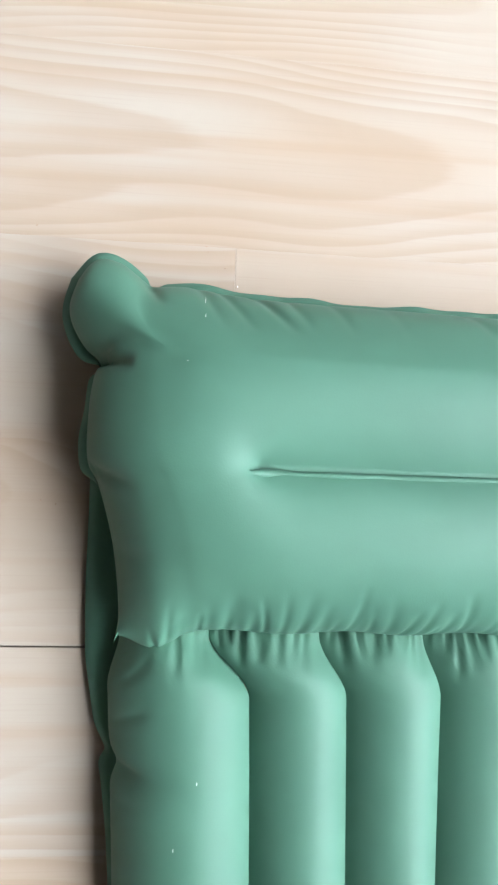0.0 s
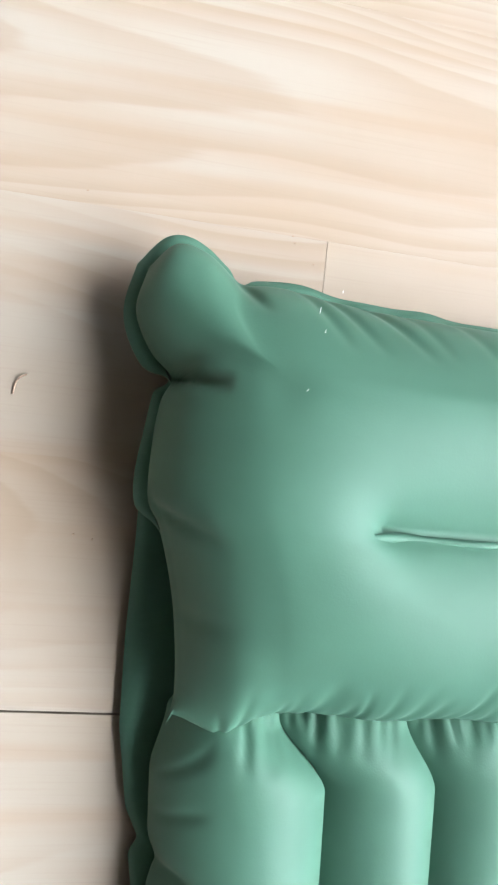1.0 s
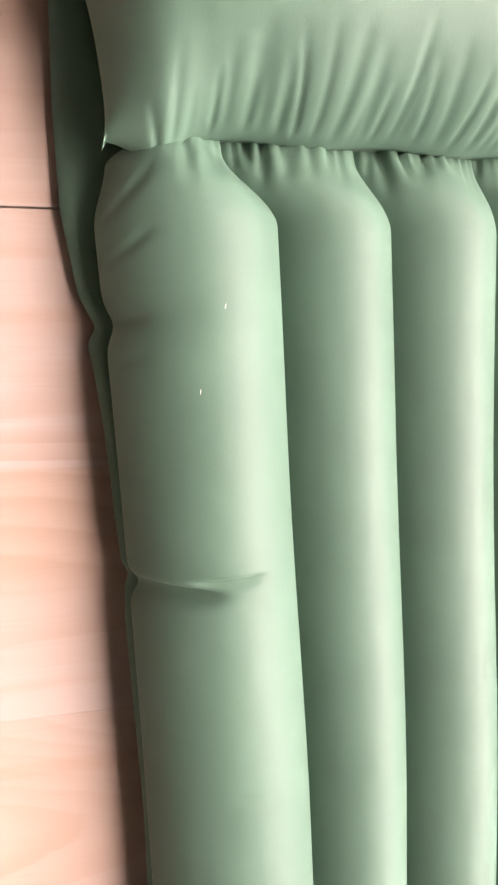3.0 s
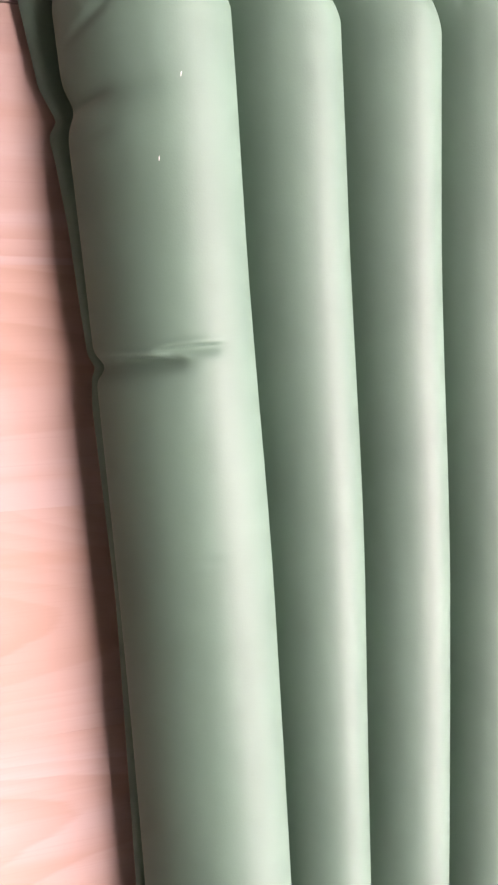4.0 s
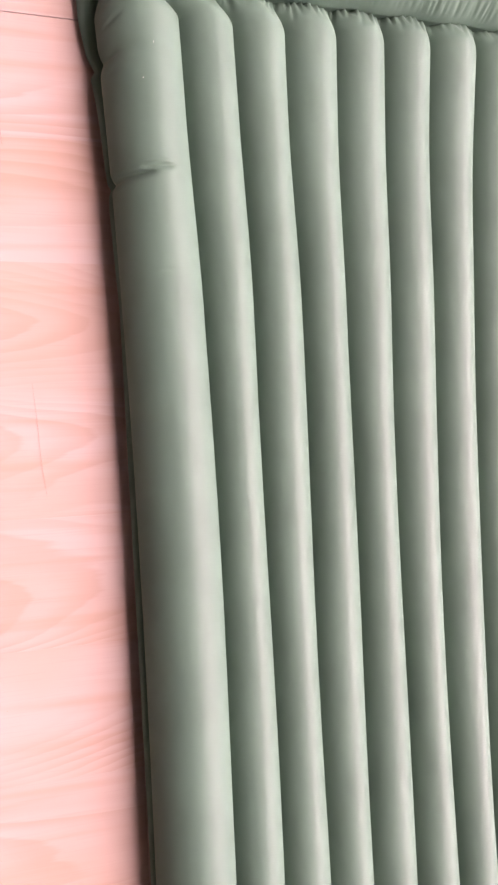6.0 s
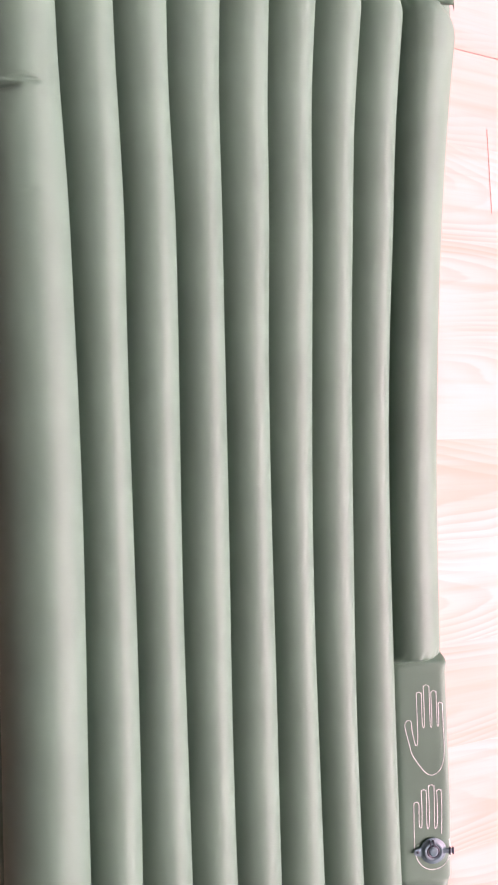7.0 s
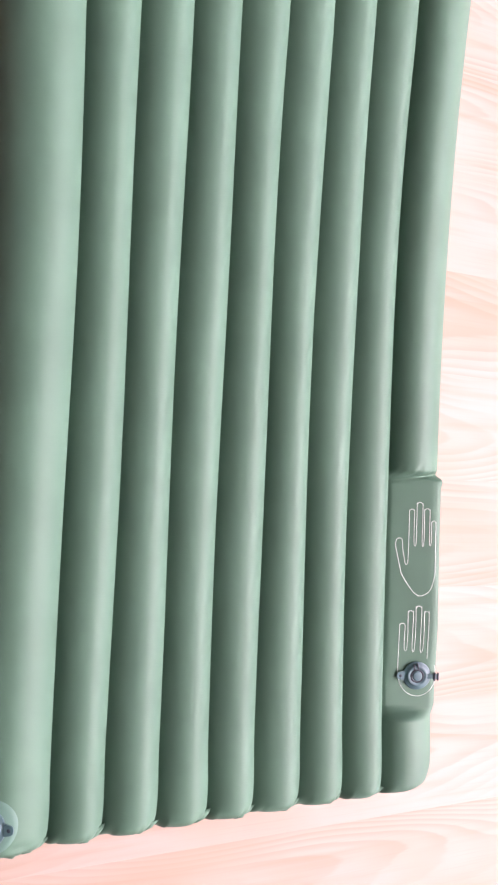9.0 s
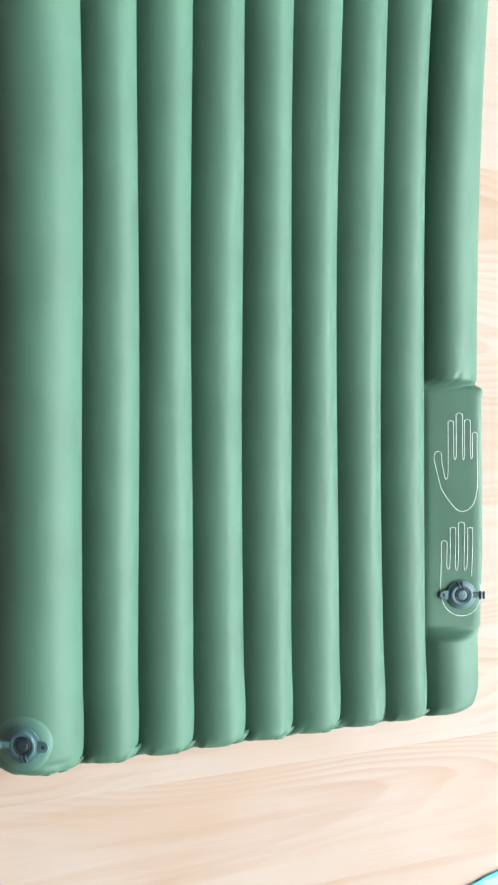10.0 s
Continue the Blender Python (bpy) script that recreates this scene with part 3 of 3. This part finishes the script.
# valves
def lathe(profile, n=40):
    bm = bmesh.new()
    rings = [[bm.verts.new((r * math.cos(2 * math.pi * i / n), r * math.sin(2 * math.pi * i / n), z)) for i in range(n)] if r > 1e-6 else [bm.verts.new((0, 0, z))] for r, z in profile]
    for a, b in zip(rings[:-1], rings[1:]):
        for i in range(n):
            j = (i + 1) % n
            q = [a[i % len(a)], a[j % len(a)], b[j % len(b)], b[i % len(b)]]
            q = list(dict.fromkeys(q))
            if len(q) > 2:
                bm.faces.new(q)
    bmesh.ops.recalc_face_normals(bm, faces=bm.faces)
    return bm


def shift(bm, m):
    bmesh.ops.transform(bm, matrix=m, verts=bm.verts)
    return bm


def valve(place, tilt, turn, patch):
    body = part("valve", lathe([(0, 0.0005), (0.0235, 0.0005), (0.0240, 0.0014), (0.0226, 0.0024), (0.0185, 0.0027), (0.0176, 0.0044), (0.0162, 0.0051), (0.0128, 0.0051), (0.0116, 0.0034), (0, 0.0032)]), RUBBER, mattress, "grey-blue plastic valve")
    m = Matrix.Translation(place) @ Euler((radians(tilt[0]), radians(tilt[1]), 0)).to_matrix().to_4x4() @ Matrix.Rotation(radians(turn), 4, "Z") @ Matrix.Scale(0.96, 4)
    body.matrix_parent_inverse = Matrix.Translation(-mattress_at)
    body.matrix_basis = m
    part("plug", lathe([(0, 0.0060), (0.0060, 0.0059), (0.0082, 0.0053), (0.0086, 0.0032)]), RUBBER_DARK if patch else RUBBER, body)
    part("plug_ring", lathe([(0.0086, 0.0032), (0.0095, 0.0054), (0.0110, 0.0055), (0.0117, 0.0035)]), RUBBER_DARK, body)
    part("strap", shift(box_bm(0.016, 0.038, -0.0045, 0.0045, 0.0022, 0.0045, 0.0008), Matrix.Identity(4)), RUBBER, body)
    part("buckle", box_bm(0.0285, 0.0315, -0.0068, 0.0068, 0.0016, 0.0062, 0.0008), RUBBER_DARK, body)
    part("buckle", box_bm(0.0345, 0.0372, -0.0064, 0.0064, 0.0016, 0.0058, 0.0008), RUBBER_DARK, body)
    ear = bmesh.new()
    n = 22
    outer = [(-0.022, -0.008)] + [(-0.0285 - 0.0065 * math.cos(a), -0.0065 * math.sin(a)) for a in np.linspace(-1.4, 1.4, n)][::-1] + [(-0.022, 0.008)]
    lo = [ear.verts.new((x, y, 0.0016)) for x, y in outer]
    hi = [ear.verts.new((x, y, 0.0036)) for x, y in outer]
    ear.faces.new(hi)
    ear.faces.new(lo[::-1])
    for i in range(len(outer)):
        j = (i + 1) % len(outer)
        ear.faces.new((lo[i], lo[j], hi[j], hi[i]))
    bmesh.ops.recalc_face_normals(ear, faces=ear.faces)
    part("pull_tab", ear, RUBBER, body, smooth=False)
    # solid tab: the shade inside its hole is a dark disc on top
    part("hole_shade_disc", shift(lathe([(0, 0.0040), (0.0022, 0.0040), (0.0028, 0.0034)], 20), Matrix.Translation((-0.0285, 0, 0))), RUBBER_DARK, body)
    part("rib", shift(box_bm(-0.0035, -0.0012, 0.011, 0.0210, 0.0020, 0.0060, 0.0005), Matrix.Rotation(0.2, 4, "Z")), RUBBER_DARK, body)
    part("rib", shift(box_bm(0.0025, 0.0048, 0.011, 0.0210, 0.0020, 0.0060, 0.0005), Matrix.Rotation(0.2, 4, "Z")), RUBBER_DARK, body)
    return body


def slope(height, x, y):
    e = 0.006
    return (math.degrees(math.atan((height(x, y + e) - height(x, y - e)) / (2 * e))),
            -math.degrees(math.atan((height(x + e, y) - height(x - e, y)) / (2 * e))))


valve((0.6520, 0.187, tube9_z(0.650, 0.187) + 0.0015), slope(tube9_z, 0.653, 0.187), 0, False)
valve((0.008, 0.050, tube1_z(0.008, 0.050) + 0.0012), slope(tube1_z, 0.008, 0.055), 180, True)


def valve_patch(cx, cy, r, height):
    """A round patch that lies on the bulging skin."""
    rings, n = 9, 48
    V = [(cx, cy, height(cx, cy) + 0.0009)]
    for i in range(1, rings + 1):
        rr = r * i / rings
        lift = 0.0009 if i < rings else -0.0006
        for j in range(n):
            x, y = cx + rr * math.cos(2 * math.pi * j / n), max(cy + rr * math.sin(2 * math.pi * j / n), 0.004)
            V.append((x, y, height(x, y) + lift))
    F = [(0, 1 + j, 1 + (j + 1) % n) for j in range(n)]
    F += [(1 + i * n + j, 1 + (i + 1) * n + j, 1 + (i + 1) * n + (j + 1) % n, 1 + i * n + (j + 1) % n) for i in range(rings - 1) for j in range(n)]
    under(mesh_object("valve_patch", V, F, PATCH, label="pale green round reinforcing patch"))


valve_patch(0.008, 0.050, 0.036, tube1_z)


def tube_z(k, x, y):
    xl, xr = weld_x(k, y), weld_x(k + 1, y)
    return float(tube_top(k, np.clip(np.array((x - (xl + xr) / 2) / ((xr - xl) / 2)), -0.98, 0.98), np.array(y)))


def tuck(k, x, y, turn, size):
    """A small pinched fold of cloth that lies on the end of tube k."""
    c, d = math.cos(turn), math.sin(turn)
    pts = [(-0.30, 0.0, -0.1), (0.30, 0.0, -0.1), (0.42, 0.9, -0.1), (-0.20, 0.9, -0.1), (0.05, 0.05, 0.16), (0.22, 0.50, 0.26), (0.3, 1.2, -0.05)]
    V = []
    for a, b, h in pts:
        px, py = x + size * (a * c - b * d), max(y + size * (a * d + b * c), -0.005)
        V.append((px, py, tube_z(k, px, py) + size * h))
    F = [(0, 4, 5, 3), (1, 2, 5, 4), (0, 1, 4), (2, 6, 5), (3, 5, 6), (3, 2, 1, 0), (3, 6, 2)]
    under(mesh_object("tuck", V, F, GREEN))


for k in range(1, 9):
    x = float(weld_x(k, 0.0))
    for n in range(2 if k in (1, 2, 5, 6) else 1):
        tuck(k - 1, x - 0.009 - 0.015 * n, 0.002, -0.5 - 0.4 * rng.random() - 0.2 * n, 0.018 + 0.006 * rng.random())
tuck(0, float(weld_x(1, 0.0)) - 0.045, 0.002, -0.6, 0.018)

# ---- small litter ----
def speck(name, x, y, z, length, width, turn, mat, label, category):
    bm = bmesh.new()
    bmesh.ops.create_icosphere(bm, subdivisions=2, radius=0.5)
    for v in bm.verts:
        v.co += noise.noise_vector(v.co * 2.3 + Vector((x * 50, y * 50, 0))) * 0.12
    me = bpy.data.meshes.new(name)
    bm.to_mesh(me)
    bm.free()
    me.materials.append(mat)
    ob = finish(new(name, me))
    ob.matrix_world = Matrix.Translation((x, y, z)) @ Matrix.Rotation(radians(turn), 4, "Z") @ Matrix.Diagonal((length, width, width * 0.7, 1))
    return tagged(ob, label, category)


for x, y, length, turn in ((0.008, 1.582, 0.0035, 80), (-0.009, 1.528, 0.0035, 85)):
    speck("lint", x, y, tube1_z(x, y) + 0.0003, length, 0.0004, turn, LINT, "tiny white lint speck on the green mattress", "lint")
for x, y, length, turn in ((0.0, 1.968, 0.011, 85), (0.0, 1.952, 0.008, 80), (-0.012, 1.915, 0.003, 60), (0.0285, 1.996, 0.003, 90)):
    speck("lint", x, y, pillow_z(x, y) + 0.0002, length * 0.7, 0.0004, turn, LINT, "tiny white lint speck on the green pillow", "lint")
for x, y in ((-0.078, 0.902), (-0.235, 0.62), (-0.131, 1.797), (-0.145, 1.80), (0.02, 2.03), (0.003, 2.045), (0.001, 2.05), (-0.16, 2.06), (-0.25, 0.41)):
    speck("dust_speck", x, y, 0.0004, 0.0022, 0.0011, x * 900, DUST, "small brown dust speck on the wooden floor", "dust")


def hair(name, knots, radius, label, category):
    pts = curve_through(knots, 24)
    ring = np.array([(math.cos(a), math.sin(a)) for a in np.linspace(0, 2 * math.pi, 6, endpoint=False)])
    tang = np.gradient(pts, axis=0)
    tang /= np.linalg.norm(tang, axis=1)[:, None]
    side = np.column_stack([-tang[:, 1], tang[:, 0], np.zeros(len(pts))])
    V = pts[:, None] + radius * (ring[None, :, :1] * side[:, None] + ring[None, :, 1:] * np.array([0, 0, 1.0]))
    return tagged(mesh_object(name, V.reshape(-1, 3), grid_faces(len(pts), 6, True), DUST), label, category)


hair("lint_thread", [(-0.199, 1.901, 0.0012), (-0.1975, 1.909, 0.002), (-0.194, 1.914, 0.0035), (-0.190, 1.9165, 0.0012)], 0.0007, "curled brown thread on the wooden floor", "thread")
hair("loose_hair", [(-0.184, 1.097, 0.0004), (-0.179, 1.04, 0.0006), (-0.175, 0.98, 0.0005), (-0.169, 0.929, 0.0004)], 0.0002, "thin dark thread lying on wooden floor", "thread")
hair("loose_hair", [(-0.222, 1.56, 0.0004), (-0.218, 1.50, 0.0006), (-0.214, 1.456, 0.0004)], 0.0004, "thin dark thread lying on wooden floor", "thread")
hair("loose_hair", [(0.891, 1.514, 0.0004), (0.893, 1.42, 0.0006), (0.895, 1.345, 0.0004)], 0.0005, "thin dark thread lying on wooden floor", "thread")


# crumpled cyan film on the floor past the foot
def crumpled():
    n, m = 90, 60
    xs, ys = np.linspace(0, 1, n), np.linspace(0, 1, m)
    V = []
    for j in ys:
        for i in xs:
            x = 0.56 + 0.72 * i
            y = -0.343 - 0.42 * j + 0.144 * i
            w = noise.noise(Vector((x * 9, y * 9, 0))) * 0.6 + noise.noise(Vector((x * 23, y * 23, 3))) * 0.4
            e = min(i, 1 - i, j, 1 - j) * 9
            z = 0.004 + min(e, 1) * (0.014 + 0.016 * w + 0.012 * abs(noise.noise(Vector((x * 40, y * 30, 7)))))
            y += 0.010 * noise.noise(Vector((x * 30, 5, 0))) * (1 - j)
            V.append((x, y, max(z, 0.002)))
    top = grid_faces(m, n)
    low = [(x, y, 0.001) for x, y, z in V]
    k = len(V)
    rim = [i for i in range(n)] + [j * n + n - 1 for j in range(1, m)] + [(m - 1) * n + i for i in range(n - 2, -1, -1)] + [j * n for j in range(m - 2, 0, -1)]
    faces = top + [tuple(a + k for a in f[::-1]) for f in top]
    faces += [(rim[i], rim[(i + 1) % len(rim)], rim[(i + 1) % len(rim)] + k, rim[i] + k) for i in range(len(rim))]
    return mesh_object("plastic_bag", V + low, faces, CYAN)


tagged(crumpled(), "bright cyan crumpled plastic bag on wooden floor", "bag")

# ---- floor boards ----
floor = mesh_object("floor", [], [], UNDER)
_bm = box_bm(RX0 - T, RX1 + T, RY0 - T, RY1 + T, -0.05, -0.0125)
_bm.to_mesh(floor.data)
_bm.free()
tagged(floor, "pale wood laminate floor in long boards", "floor", kind="structure")
BOARD_W, BOARD_L, Y_GAP = 0.1925, 1.22, 1.665


def board_mesh(w, length):
    bm = box_bm(0, length, 0, w, -0.012, 0, 0.0)
    top = [e for e in bm.edges if all(v.co.z > -0.001 for v in e.verts)]
    bmesh.ops.bevel(bm, geom=top, offset=0.00015, segments=1, affect="EDGES")
    me = bpy.data.meshes.new("board")
    bm.to_mesh(me)
    bm.free()
    me.materials.append(WOOD)
    return me


BOARD = board_mesh(BOARD_W, BOARD_L - 0.0003)
BOARD_NARROW = board_mesh(BOARD_W - 0.0016, BOARD_L - 0.0003)
JOINTS = {1: 0.0, 2: 0.40, -5: 0.35, -9: 0.80, -3: 0.35, -10: 0.85}
row0 = math.floor((RY0 - Y_GAP) / BOARD_W)
for r in range(row0, math.ceil((RY1 - Y_GAP) / BOARD_W)):
    start = 0.030 - BOARD_L * 4 + JOINTS.get(r, (r * 0.437) % 1.0) * BOARD_L
    for i in range(10):
        x = start + i * BOARD_L
        if x > RX1 - 0.02 or x + BOARD_L < RX0 + 0.02:
            continue
        b = new("board", BOARD_NARROW if r == -1 else BOARD)
        b.parent = floor
        b.color = (0.55 if r == 2 else 0.0, 0.0, 0.0, 1.0)  # how boldly the board is figured
        x0, x1 = max(x, RX0 - T), min(x + BOARD_L, RX1 + T)  # cut to length at the walls
        b.location = (x0, Y_GAP + r * BOARD_W, 0.0)
        b.scale = ((x1 - x0) / BOARD_L, 1.0, 1.0)
